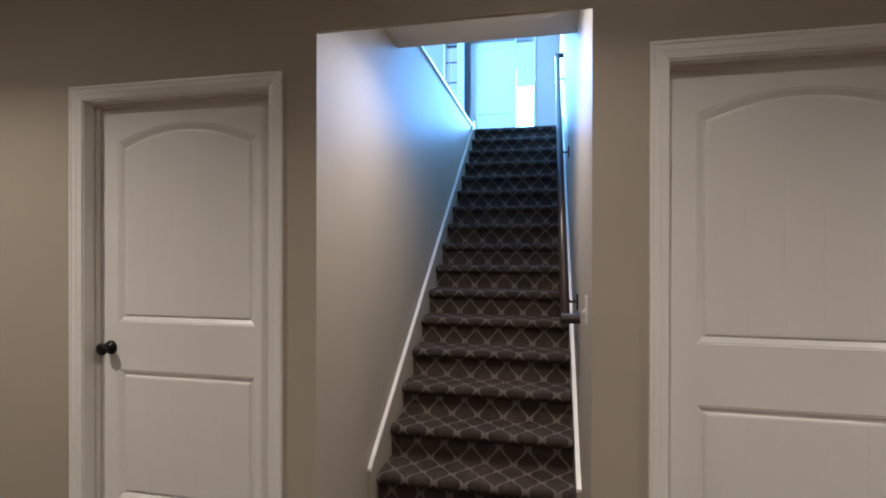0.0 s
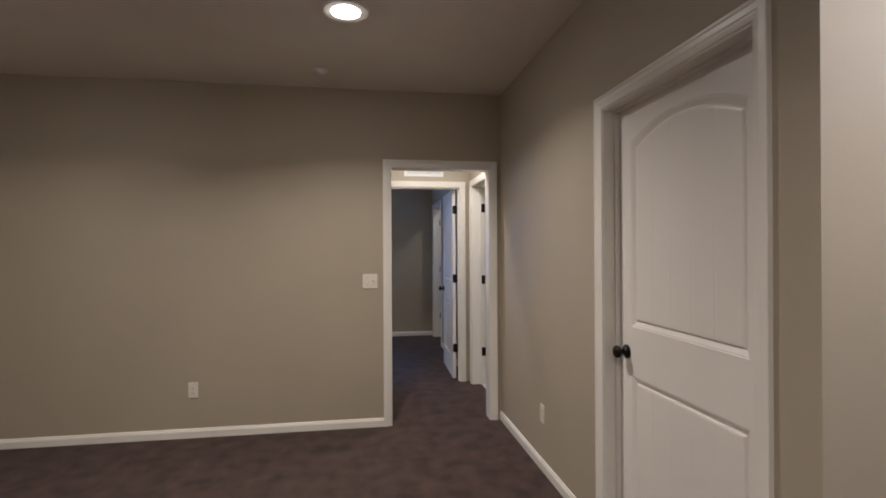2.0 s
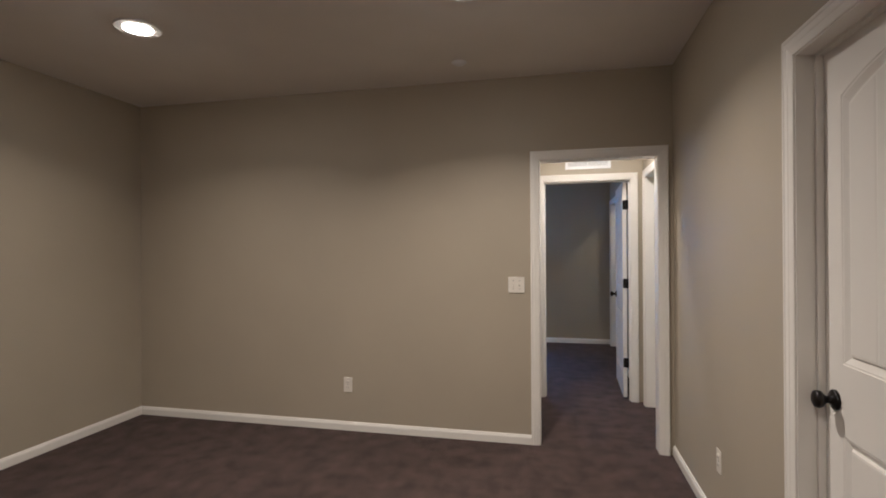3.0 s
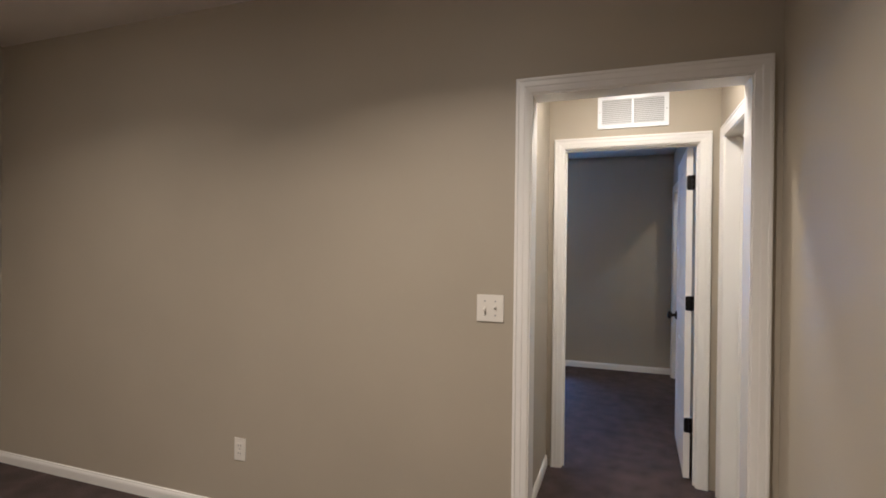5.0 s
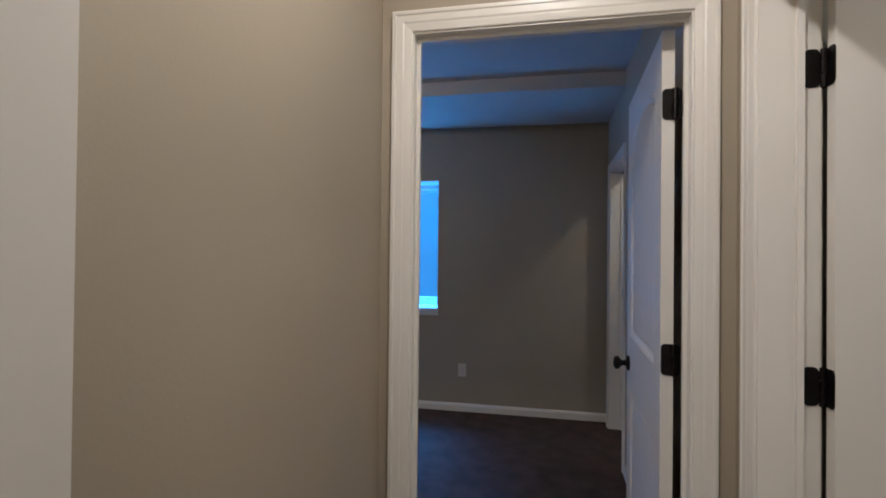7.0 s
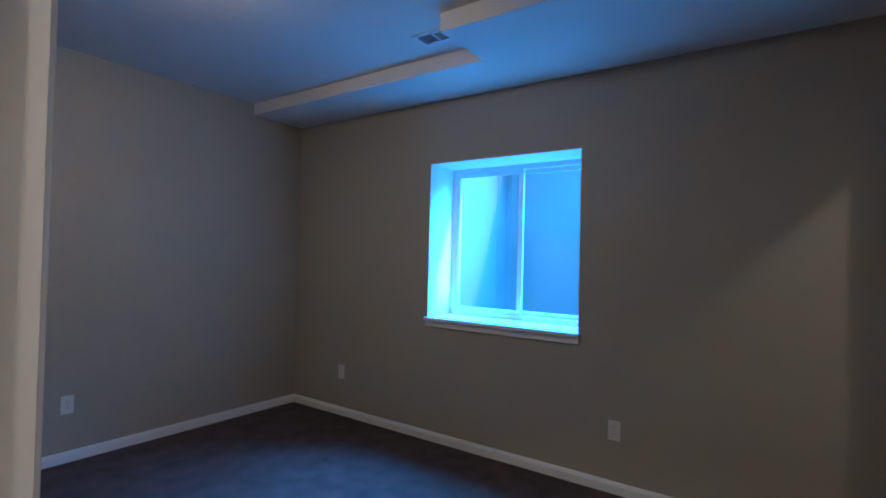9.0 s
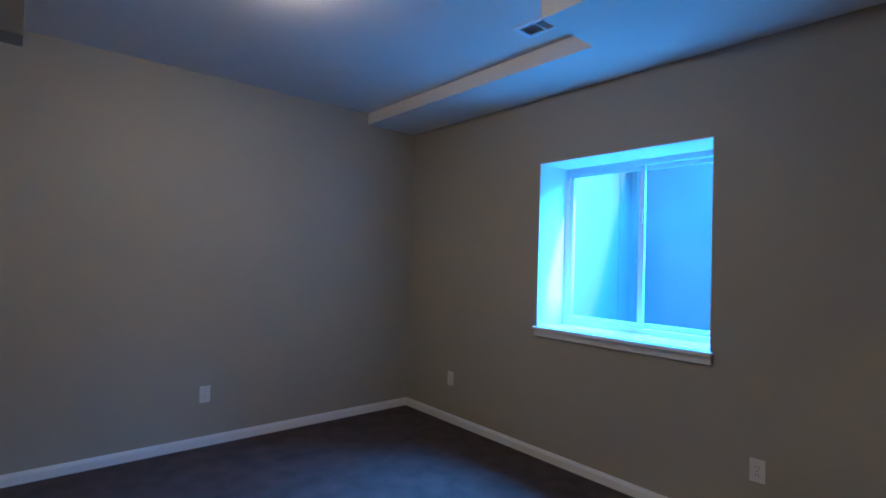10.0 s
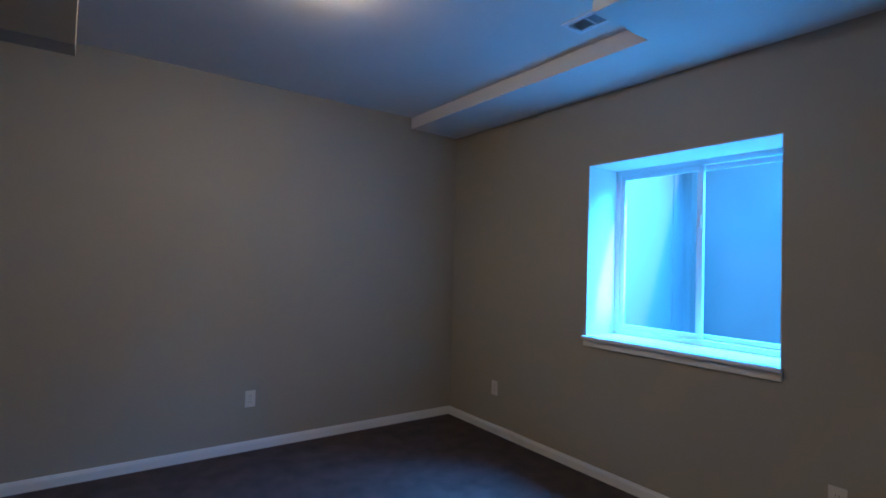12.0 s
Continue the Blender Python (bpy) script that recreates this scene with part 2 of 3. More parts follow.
def leaf_mesh(W, H=2.032, T=0.035):
    """A moulded two-panel door with an arched upper panel and plank grooves. x 0..W, y 0..T, z 0..H."""
    bm = bmesh.new()
    u0, u1 = 0.105, W - 0.105
    low, high = (0.22, 0.815, 0.0), (1.035, 1.865, 0.075)
    planks = 5
    fr, groove = [0.0], {}
    for k in range(1, 8 * planks):
        f = k / (8 * planks)
        if k % 8 == 0:
            fr += [f - 0.012, f, f + 0.012]
            groove[len(fr) - 2] = True
        else:
            fr.append(f)
    fr.append(1.0)
    rings = [(0.0, 0.0), (0.003, 0.002), (0.008, 0.0028), (0.024, 0.0125), (0.028, 0.0135), (0.033, 0.0065), (0.040, 0.005)]
    for sgn, y0 in ((1, 0.0), (-1, T)):
        cache = {}

        def V(x, d, z):
            k = (round(x, 5), round(d, 5), round(z, 5))
            if k not in cache:
                cache[k] = bm.verts.new((x, y0 + sgn * d, z))
            return cache[k]

        def pts(panel, d):
            z0, z1, rise = panel
            a, b = u0 + d, u1 - d
            row = []
            for f in fr:
                row.append((a + (b - a) * f, z0 + d, z1 - d + rise * (1 - (2 * f - 1) ** 2)))
            return row

        def quad(*c):
            vs = []
            for v in c:
                if v not in vs:
                    vs.append(v)
            if len(vs) > 2:
                bm.faces.new(vs if sgn > 0 else vs[::-1])

        for panel in (low, high):
            for (d0, h0), (d1, h1) in zip(rings, rings[1:]):
                p, q = pts(panel, d0), pts(panel, d1)
                for i in range(len(fr) - 1):
                    quad(V(p[i][0], h0, p[i][1]), V(p[i + 1][0], h0, p[i + 1][1]), V(q[i + 1][0], h1, q[i + 1][1]), V(q[i][0], h1, q[i][1]))
                    quad(V(q[i][0], h1, q[i][2]), V(q[i + 1][0], h1, q[i + 1][2]), V(p[i + 1][0], h0, p[i + 1][2]), V(p[i][0], h0, p[i][2]))
                for i in (0, -1):
                    quad(V(p[i][0], h0, p[i][1]), V(q[i][0], h1, q[i][1]), V(q[i][0], h1, q[i][2]), V(p[i][0], h0, p[i][2]))
            d, h = rings[-1]
            q = pts(panel, d)
            # the panel's ground, grooved between planks, let in behind its rim
            for i in range(len(fr) - 1):
                ga = h + (0.0008 if i in groove else 0)
                gb_ = h + (0.0008 if i + 1 in groove else 0)
                quad(V(q[i][0], ga, q[i][1]), V(q[i + 1][0], gb_, q[i + 1][1]), V(q[i + 1][0], gb_, q[i + 1][2]), V(q[i][0], ga, q[i][2]))
        pl, ph = pts(low, 0), pts(high, 0)
        for i in range(len(fr) - 1):
            a, b = pl[i], pl[i + 1]
            c, d_ = ph[i], ph[i + 1]
            quad(V(a[0], 0, 0), V(b[0], 0, 0), V(b[0], 0, b[1]), V(a[0], 0, a[1]))
            quad(V(a[0], 0, a[2]), V(b[0], 0, b[2]), V(d_[0], 0, d_[1]), V(c[0], 0, c[1]))
            quad(V(c[0], 0, c[2]), V(d_[0], 0, d_[2]), V(d_[0], 0, H), V(c[0], 0, H))
        zs = [0, low[0], low[1], high[0], high[1], H]
        for x0, x1 in ((0, u0), (u1, W)):
            for z0, z1 in zip(zs, zs[1:]):
                quad(V(x0, 0, z0), V(x1, 0, z0), V(x1, 0, z1), V(x0, 0, z1))
    for x in (0, W):
        vs = [bm.verts.new(c) for c in ((x, 0, 0), (x, T, 0), (x, T, H), (x, 0, H))]
        bm.faces.new(vs)
    for z in (0, H):
        vs = [bm.verts.new(c) for c in ((0, 0, z), (W, 0, z), (W, T, z), (0, T, z))]
        bm.faces.new(vs)
    return bm


def lathe(prof, seg=24):
    """A solid of revolution about +y from (radius, y) rows."""
    bm = bmesh.new()
    rows = []
    for r, y in prof:
        rows.append([bm.verts.new((r * math.cos(2 * math.pi * k / seg), y, r * math.sin(2 * math.pi * k / seg))) for k in range(seg)])
    for a, b in zip(rows, rows[1:]):
        for k in range(seg):
            bm.faces.new([a[k], a[(k + 1) % seg], b[(k + 1) % seg], b[k]])
    bm.faces.new(rows[0])
    bm.faces.new(rows[-1])
    return bm


KNOB = [(0.032, 0.0), (0.032, 0.006), (0.026, 0.011), (0.013, 0.014), (0.011, 0.026), (0.016, 0.034), (0.025, 0.040), (0.0285, 0.049), (0.026, 0.058), (0.017, 0.063), (0.006, 0.065)]


def hinge(parent, x, y, z):
    """Leaf plate with clipped corners and knuckle barrel; plate lies across x, barrel stands at (x, y)."""
    bm = bmesh.new()
    for k in range(3):
        h = 0.029
        r = bmesh.ops.create_cone(bm, cap_ends=True, segments=12, radius1=0.008, radius2=0.008, depth=h)
        bmesh.ops.translate(bm, verts=r["verts"], vec=(x, y, z - 0.03 + k * 0.03))
    return part("hinge", bm, M_BLACK, parent, "black barrel hinge", smooth=False)


def rounded_plate(axis, a0, a1, u0, u1, z0, z1, r=0.012):
    """A thin plate between a0 and a1 on the axis, with rounded corners in its own plane."""
    bm = bmesh.new()
    outline = []
    for cu, cz, start in ((u1 - r, z1 - r, 0), (u0 + r, z1 - r, 90), (u0 + r, z0 + r, 180), (u1 - r, z0 + r, 270)):
        for k in range(5):
            t = radians(start + k * 22.5)
            outline.append((cu + r * math.cos(t), cz + r * math.sin(t)))
    sides = [[bm.verts.new((a, u, z) if axis == "x" else (u, a, z)) for u, z in outline] for a in (a0, a1)]
    for k in range(len(outline)):
        n = (k + 1) % len(outline)
        bm.faces.new([sides[0][k], sides[0][n], sides[1][n], sides[1][k]])
    bm.faces.new(sides[0])
    bm.faces.new(sides[1])
    return bm


def door(name, W, m, knob_u, label, group="white interior doors", knob_sides=(1, -1)):
    e = empty(name, label=label, category="door", group=group)
    e.matrix_basis = m
    part("leaf", leaf_mesh(W), M_DOOR, e)
    for s in knob_sides:
        k = part("knob", lathe(KNOB), M_BLACK, e, "round dark bronze knob", smooth=True)
        k.matrix_basis = pose(knob_u, 0.0, 0.915, 0, 0, 180) if s > 0 else pose(knob_u, 0.035, 0.915)
    lt = part("latch_plate", boxes((-0.0015, 0.0005, 0.006, 0.029, 0.885, 0.945)), M_BLACK, e, "dark latch plate")
    lt.location.x = 0 if knob_u < W / 2 else W + 0.001
    return e


# ---- setting: main basement room ----
NW, NT = 2.013, 2.143          # north wall of the main room
A0, A1 = -1.866, -0.946        # closed door beside the stairs
C0, C1 = 0.605, 1.525          # closed door on the other side
ST0, ST1 = -0.73, 0.345        # stair opening
D0, D1 = -4.746, -3.984        # bathroom doorway
TOP = 2.047
structure("floor", boxes((-3.785, 4.3, -2.29, 2.78, -0.1, 0.0), (-4.985, -3.785, 1.0, 2.1, -0.1, 0.0), (-7.815, -3.785, -2.2, 1.0, -0.1, 0.0),
                         (-7.815, -4.985, 1.0, 2.1, -0.1, 0.0), (-7.815, -6.6, 2.1, 3.1, -0.1, 0.0)), M_CARPET, "taupe cut-pile carpet floor", "floor")
structure("wall_north", wall_mesh("y", NW, NT, (-4.985, 4.4), 0, 2.70,
                                  [(A0 - .018, A1 + .018, 0, TOP + .018), (C0 - .018, C1 + .018, 0, TOP + .018), (ST0, ST1, 0, 2.70), (D0 - .018, D1 + .018, 0, TOP + .018)]),
          M_WALL, "greige painted wall with two doors and the stair opening", "wall")
structure("wall_stair_header", boxes((ST0, ST1, NW, NW + 0.02, 2.265, 2.70)), M_WALL, "thin greige header above the stair opening", "wall")
O0, O1, OT = 1.118, 1.914, 2.049
structure("wall_west", wall_mesh("x", -3.785, -3.665, (-2.29, NW), 0, 2.70, [(O0 - .018, O1 + .018, 0, OT + .018)]), M_WALL,
          "greige painted wall with a cased opening", "wall")
structure("wall_south", boxes((-3.785, 4.4, -2.41, -2.29, 0, 2.7)), M_WALL, "plain greige painted wall", "wall")
structure("wall_east", boxes((4.3, 4.4, -2.29, NW, 0, 2.7)), M_WALL, "plain greige painted wall", "wall")
structure("ceiling", boxes((-3.665, 4.3, -2.29, NW, 2.665, 2.82)), M_CEIL, "white lightly textured ceiling", "ceiling")

# small hall
B0, B1 = 1.124, 1.900
BX0, BX1 = -4.968, -4.885
structure("wall_hall_west", wall_mesh("x", BX0, BX1, (0.91, NW), 0, 2.70, [(B0 - .018, B1 + .018, 0, TOP + .018)]), M_WALL,
          "greige wall with the bedroom doorway and a return grille", "wall")
structure("wall_hall_south", boxes((BX1, -3.785, 0.91, 1.022, 0, 2.7)), M_WALL, "short greige hall wall", "wall")
structure("ceiling_hall", boxes((BX1, -3.785, 1.022, NW, 2.60, 2.82)), M_CEIL, "white hall ceiling", "ceiling")

# bedroom
BW, BS = -7.815, -2.096
WY0, WY1, WZ0, WZ1 = -0.595, 0.562, 0.900, 2.043
K0, K1 = -7.640, -6.880
structure("wall_bedroom_west", wall_mesh("x", -8.215, BW, (-2.3, 2.3), 0, 2.7, [(WY0, WY1, WZ0, WZ1)]), M_WALL,
          "greige basement wall with a deep window recess", "wall")
structure("wall_bedroom_south", boxes((BW, -3.785, BS - 0.15, BS, 0, 2.7)), M_WALL, "plain greige bedroom wall", "wall")
structure("wall_bedroom_north", wall_mesh("y", NW, NT, (BW, BX0), 0, 2.7, [(K0 - .018, K1 + .018, 0, TOP + .018)]), M_WALL,
          "greige bedroom wall with a closet door", "wall")
structure("wall_closet_header", boxes((-5.013, -3.785, -0.52, -0.40, 2.02, 2.6)), M_WALL, "greige dropped header below the ceiling", "wall")
structure("ceiling_bedroom", boxes((BW, -3.785, BS, 0.91, 2.60, 2.82), (BW, BX0, 0.91, NW, 2.60, 2.82)), M_CEIL, "white bedroom ceiling", "ceiling")


structure("ceiling_closet", boxes((-7.915, -6.5, NT, 3.2, 2.6, 2.82)), M_CEIL, "white closet ceiling", "ceiling")


def soffit_mesh():
    bm = bmesh.new()
    ring = [(BW, BS), (-7.315, BS), (-7.315, 0.143), (-6.88, 0.143), (-6.88, NW), (BW, NW)]
    lo = [bm.verts.new((x, y, 2.503)) for x, y in ring]
    hi = [bm.verts.new((x, y, 2.604)) for x, y in ring]
    for i in range(6):
        bm.faces.new([lo[i], lo[(i + 1) % 6], hi[(i + 1) % 6], hi[i]])
    bm.faces.new(lo)
    bm.faces.new(hi)
    return bm


structure("ceiling_soffit", soffit_mesh(), M_CEIL, "shallow stepped soffit under the bedroom ceiling", "soffit")

# bathroom beyond the hall door
structure("wall_bathroom", boxes((-5.0, -4.9, NT, 4.0, 0, 2.7), (-3.4, -3.3, NT, 4.0, 0, 2.7), (-4.9, -3.4, 3.9, 4.0, 0, 2.7)), M_BATH,
          "pale grey-green bathroom walls", "wall")
structure("floor_bathroom", boxes((-4.9, -3.4, 2.1, 3.9, -0.1, 0.004)), M_TILE, "pale bathroom floor tiles", "floor")
structure("ceiling_bathroom", boxes((-5.0, -3.3, NT, 4.0, 2.6, 2.82)), M_CEIL, "white bathroom ceiling", "ceiling")

# closed backs behind the shut doors
structure("wall_closet_back", boxes((-2.2, ST0 - 0.12, 2.6, 2.7, 0, 2.7), (C0 - 0.2, 3.3, 2.6, 2.7, 0, 2.7), (-7.915, -6.6, 3.1, 3.2, 0, 2.7), (-7.915, -7.815, 2.3, 3.1, 0, 2.7),
                                    (-6.6, -6.5, NT, 3.2, 0, 2.7)), M_WALL,
          "plain closet back walls behind the shut doors", "wall")

# ---- stair shaft and upper entry ----
N_STEP, RISE, RUN, Y1 = 16, 0.178, 0.236, 2.685
ZL = N_STEP * RISE
YL = Y1 + RUN * (N_STEP - 1)
structure("wall_stair_west", boxes((ST0 - 0.12, ST0, NT, YL + 0.06, 0, ZL - 0.005)), M_WALL, "greige stair wall up to the landing edge", "wall")
structure("wall_stair_east", boxes((ST1, ST1 + 0.12, NT, 8.9, 0, 5.4)), M_WALL, "greige stair wall carrying the handrail", "wall")
structure("ceiling_stair", boxes((ST0, ST1, NW + 0.02, 3.125, 2.63, 2.95)), M_CEIL, "white ceiling over the foot of the stairs", "ceiling")
structure("trim_landing_edge", boxes((ST0 - 0.15, ST0 + 0.012, 3.125, YL + 0.02, ZL - 0.005, ZL + 0.03), bevel=0.006), M_TRIM,
          "white painted cap along the landing edge", "trim")
structure("floor_upper", boxes((-4.2, ST0 - 0.12, 2.2, 8.9, ZL - 0.22, ZL - 0.01), (ST0 - 0.12, ST1, YL + 0.06, 8.9, ZL - 0.2, ZL - 0.01)), M_RAIL,
          "dark wooden upper hall floor", "floor")
EX0, EX1 = -1.61, -0.05
structure("wall_entry", wall_mesh("y", 8.62, 8.80, (-4.2, ST1), ZL - 0.2, 5.4, [(EX0, EX1, ZL, 4.95)]), M_WALL, "pale wall round the front door", "wall")
# unseen wall; its opening is added only for the fill lamp
structure("wall_upper_west", wall_mesh("x", -4.3, -4.2, (2.2, 8.9), ZL - 0.2, 5.4, [(4.7, 7.3, 3.6, 5.0)]), M_WALL, "plain unseen upper hall wall with an opening added for fill light", "wall")
# unseen south wall and ceiling, added to shut the sky out of the upper hall
structure("wall_upper_south", boxes((-4.2, ST1, 2.1, 2.2, 2.83, 5.4), (ST0 - .12, ST1, 3.0, 3.125, 2.95, 5.4)), M_WALL, "plain upper hall wall", "wall")
structure("ceiling_upper", boxes((-4.3, ST1 + .12, 2.1, 8.9, 5.4, 5.5)), M_CEIL, "white upper hall ceiling", "ceiling")


def stair_profile():
    pts = []
    y, z = Y1 + 0.02, 0.0
    pts.append((y, z))
    for n in range(1, N_STEP + 1):
        yn, zn = Y1 + RUN * (n - 1), RISE * n
        pts.append((yn + 0.026, zn - 0.060))
        for a in range(0, 7):
            t = radians(-70 + a * 160 / 6)
            pts.append((yn + 0.020 - 0.027 * math.cos(t), zn - 0.027 + 0.027 * math.sin(t)))
        if n < N_STEP:
            pts.append((yn + RUN + 0.02, zn))
    pts.append((YL + 0.09, ZL))
    return pts


def stair_mesh():
    bm = bmesh.new()
    uv = bm.loops.layers.uv.new("UVMap")
    pts = stair_profile()
    xs = [ST0 + 0.022, ST1 - 0.022]
    arc, rows = 0.0, []
    for i, (y, z) in enumerate(pts):
        if i:
            arc += math.dist(pts[i], pts[i - 1])
        rows.append(([bm.verts.new((x, y, z)) for x in xs], arc))
    for (a, va), (b, vb) in zip(rows, rows[1:]):
        f = bm.faces.new([a[0], a[1], b[1], b[0]])
        f.smooth = True
        for lp, (u, v) in zip(f.loops, ((xs[0], va), (xs[1], va), (xs[1], vb), (xs[0], vb))):
            lp[uv].uv = (u, v)
    return bm


stairs = empty("staircase", 0, 0, 0, "straight flight of stairs carpeted in a dark trellis pattern", "staircase", kind="structure")
part("stair_carpet", stair_mesh(), M_STAIR, stairs, "dark brown carpet with a pale trellis pattern")
for sx0, sx1 in ((ST0, ST0 + 0.020), (ST1 - 0.020, ST1)):
    bm = bmesh.new()
    s = RISE / RUN
    y0, y1 = 2.60, YL + 0.04
    zt = lambda y: RISE + (y - Y1) * s + 0.115
    prof = [(y0, 0.0), (y0, zt(y0)), (y1, zt(y1) - 0.05), (y1, ZL - 0.3), (y0 + 0.35, 0.0)]
    a = [bm.verts.new((sx0, y, z)) for y, z in prof]
    b = [bm.verts.new((sx1, y, z)) for y, z in prof]
    for i in range(5):
        bm.faces.new([a[i], a[(i + 1) % 5], b[(i + 1) % 5], b[i]])
    bm.faces.new(a), bm.faces.new(b)
    part("stringer_board", bm, M_WALL, stairs, "painted skirt board beside the steps")
    bm = bmesh.new()
    extrude_profile(bm, [(-0.012, 0), (0.012, 0), (0.012, 0.014), (-0.012, 0.014)], ((sx0 + sx1) / 2, y0 - 0.005, zt(y0)), ((sx0 + sx1) / 2, y1, zt(y1) - 0.05), (1, 0, 0), (0, 0, 1))
    part("stringer_cap", bm, M_TRIM, stairs, "white cap strip")


def tube(points, r, seg=14):
    bm = bmesh.new()
    P = [Vector(p) for p in points]
    rows = []
    for i, p in enumerate(P):
        d = ((P[min(i + 1, len(P) - 1)] - p).normalized() + (p - P[max(i - 1, 0)]).normalized()).normalized()
        side = d.cross(Vector((0, 0, 1)))
        side = side.normalized() if side.length > 0.01 else Vector((1, 0, 0))
        up = side.cross(d).normalized()
        rows.append([bm.verts.new(p + side * r * math.cos(2 * math.pi * k / seg) + up * r * math.sin(2 * math.pi * k / seg)) for k in range(seg)])
    for a, b in zip(rows, rows[1:]):
        for k in range(seg):
            bm.faces.new([a[k], a[(k + 1) % seg], b[(k + 1) % seg], b[k]])
    bm.faces.new(rows[0]), bm.faces.new(rows[-1])
    return bm


rail = empty("handrail", ST1, 2.7, 1.0, "dark stained handrail on black brackets along the stair wall", "handrail")
rail.location = (0, 0, 0)
RX = 0.272
rz = lambda y: 1.045 + (y - 2.74) * 0.755
part("rail", tube([(RX, 2.72, rz(2.72)), (RX, 6.2, rz(6.2))], 0.024), M_RAIL, rail, smooth=True)
part("rail_return", tube([(RX - 0.02, 2.73, rz(2.73)), (ST1, 2.73, rz(2.73))], 0.026), M_RAIL, rail)
part("rail_return", tube([(RX - 0.02, 6.19, rz(6.19)), (ST1, 6.19, rz(6.19))], 0.026), M_RAIL, rail)
for by in (2.93, 4.35, 5.75):
    bk = part("bracket", tube([(ST1, by, rz(by) - 0.085), (ST1 - 0.04, by, rz(by) - 0.088), (RX + 0.006, by, rz(by) - 0.06), (RX, by, rz(by) - 0.015)], 0.0075, 8), M_BLACK, rail, "black metal bracket")
    part("rosette", boxes((ST1 - 0.008, ST1, by - 0.03, by + 0.03, rz(by) - 0.13, rz(by) - 0.045), bevel=0.003), M_BLACK, bk)


# front entry unit
entry = empty("door_front", -0.75, 8.65, ZL, "white front door between two glazed sidelights", "front door", kind="structure")
entry.location = (0, 0, 0)
fd = part("leaf", leaf_mesh(0.765), M_DOOR, entry, "white panelled front door")
fd.matrix_basis = pose(-1.146, 8.68, ZL + 0.01)
part("frame", boxes((EX0, EX0 + .03, 8.6, 8.8, ZL, 4.95), (-1.37, -1.24, 8.6, 8.8, ZL, 4.95), (-0.380, -0.365, 8.62, 8.8, ZL, 4.95), (EX1 - 0.015, EX1, 8.6, 8.8, ZL, 4.95),
                    (EX0 + .03, -1.37, 8.6, 8.8, 4.89, 4.95), (-1.16, -0.38, 8.6, 8.8, 4.905, 4.95), (-0.365, EX1 - 0.015, 8.6, 8.8, 4.89, 4.95),
                    (EX0 + .03, -1.37, 8.6, 8.8, ZL, ZL + 0.1), (-0.365, EX1 - 0.015, 8.6, 8.8, ZL, ZL + 0.1)), M_TRIM, entry, "white painted frame")
part("door_post", boxes((-1.24, -1.148, 8.58, 8.8, ZL, 4.95), bevel=0.004), M_RAIL, entry, "dark stained post")
for g0, g1 in ((EX0 + .03, -1.37), (-0.365, EX1 - 0.015)):
    gl = part("pane", boxes((g0, g1, 8.69, 8.7, ZL + 0.1, 4.89)), M_GLASS, entry, "clear sidelight glass")
    gl.visible_shadow = False
bm = bmesh.new()
for gx in (-1.545, -1.515, -1.475, -1.44, -1.405):
    box(bm, gx - 0.004, gx + 0.004, 8.685, 8.705, ZL + 0.1, 4.89)
for gz in (3.4, 3.9, 4.25, 4.6):
    box(bm, EX0 + .03, -1.37, 8.683, 8.707, gz - 0.006, gz + 0.006)
part("glazing_bars", bm, M_BLACK, entry, "thin dark came lines")

# ---- window and its well ----
FX0, FX1 = -8.175, -8.115
win = empty("window_1", 0, 0, 0, "white vinyl sliding basement window in a deep recess", "window", kind="structure")
f = 0.038
part("window_frame", boxes((FX0, FX1, WY0, WY0 + f, WZ0, WZ1), (FX0, FX1, WY1 - f, WY1, WZ0, WZ1), (FX0, FX1, WY0 + f, WY1 - f, WZ1 - f, WZ1),
                           (FX0, FX1, WY0 + f, WY1 - f, WZ0, WZ0 + f), bevel=0.003), M_VINYL, win)
YM = (WY0 + WY1) / 2 + 0.01
for n, (s0, s1, xo) in enumerate(((WY0 + f, YM + 0.025, 0.006), (YM - 0.03, WY1 - f, -0.022))):
    a, b = FX0 + 0.022 + xo, FX0 + 0.046 + xo
    z0, z1, g = WZ0 + f, WZ1 - f, 0.032
    sash = part("sash", boxes((a, b, s0, s0 + g, z0, z1), (a, b, s1 - g, s1, z0, z1), (a, b, s0 + g, s1 - g, z1 - g, z1), (a, b, s0 + g, s1 - g, z0, z0 + g), bevel=0.003), M_VINYL, win)
    pane = part("pane", boxes(((a + b) / 2 - 0.002, (a + b) / 2 + 0.002, s0 + g - 0.004, s1 - g + 0.004, z0 + g - 0.004, z1 - g + 0.004)), M_GLASS, sash)
    pane.visible_shadow = False
    if n == 0:
        part("latch", boxes((b, b + 0.012, s1 - 0.026, s1 - 0.008, 1.62, 1.70), bevel=0.003), M_VINYL, sash, "small white sash latch")
# recess lining and sill
lining = structure("trim_window_return", boxes((FX1, BW + 0.001, WY0 - 0.001, WY0 + 0.004, WZ0, WZ1), (FX1, BW + 0.001, WY1 - 0.004, WY1 + 0.001, WZ0, WZ1),
                                               (FX1, BW + 0.001, WY0 + 0.004, WY1 - 0.004, WZ1 - 0.004, WZ1 + 0.001)), M_CEIL, "white painted window returns", "trim")
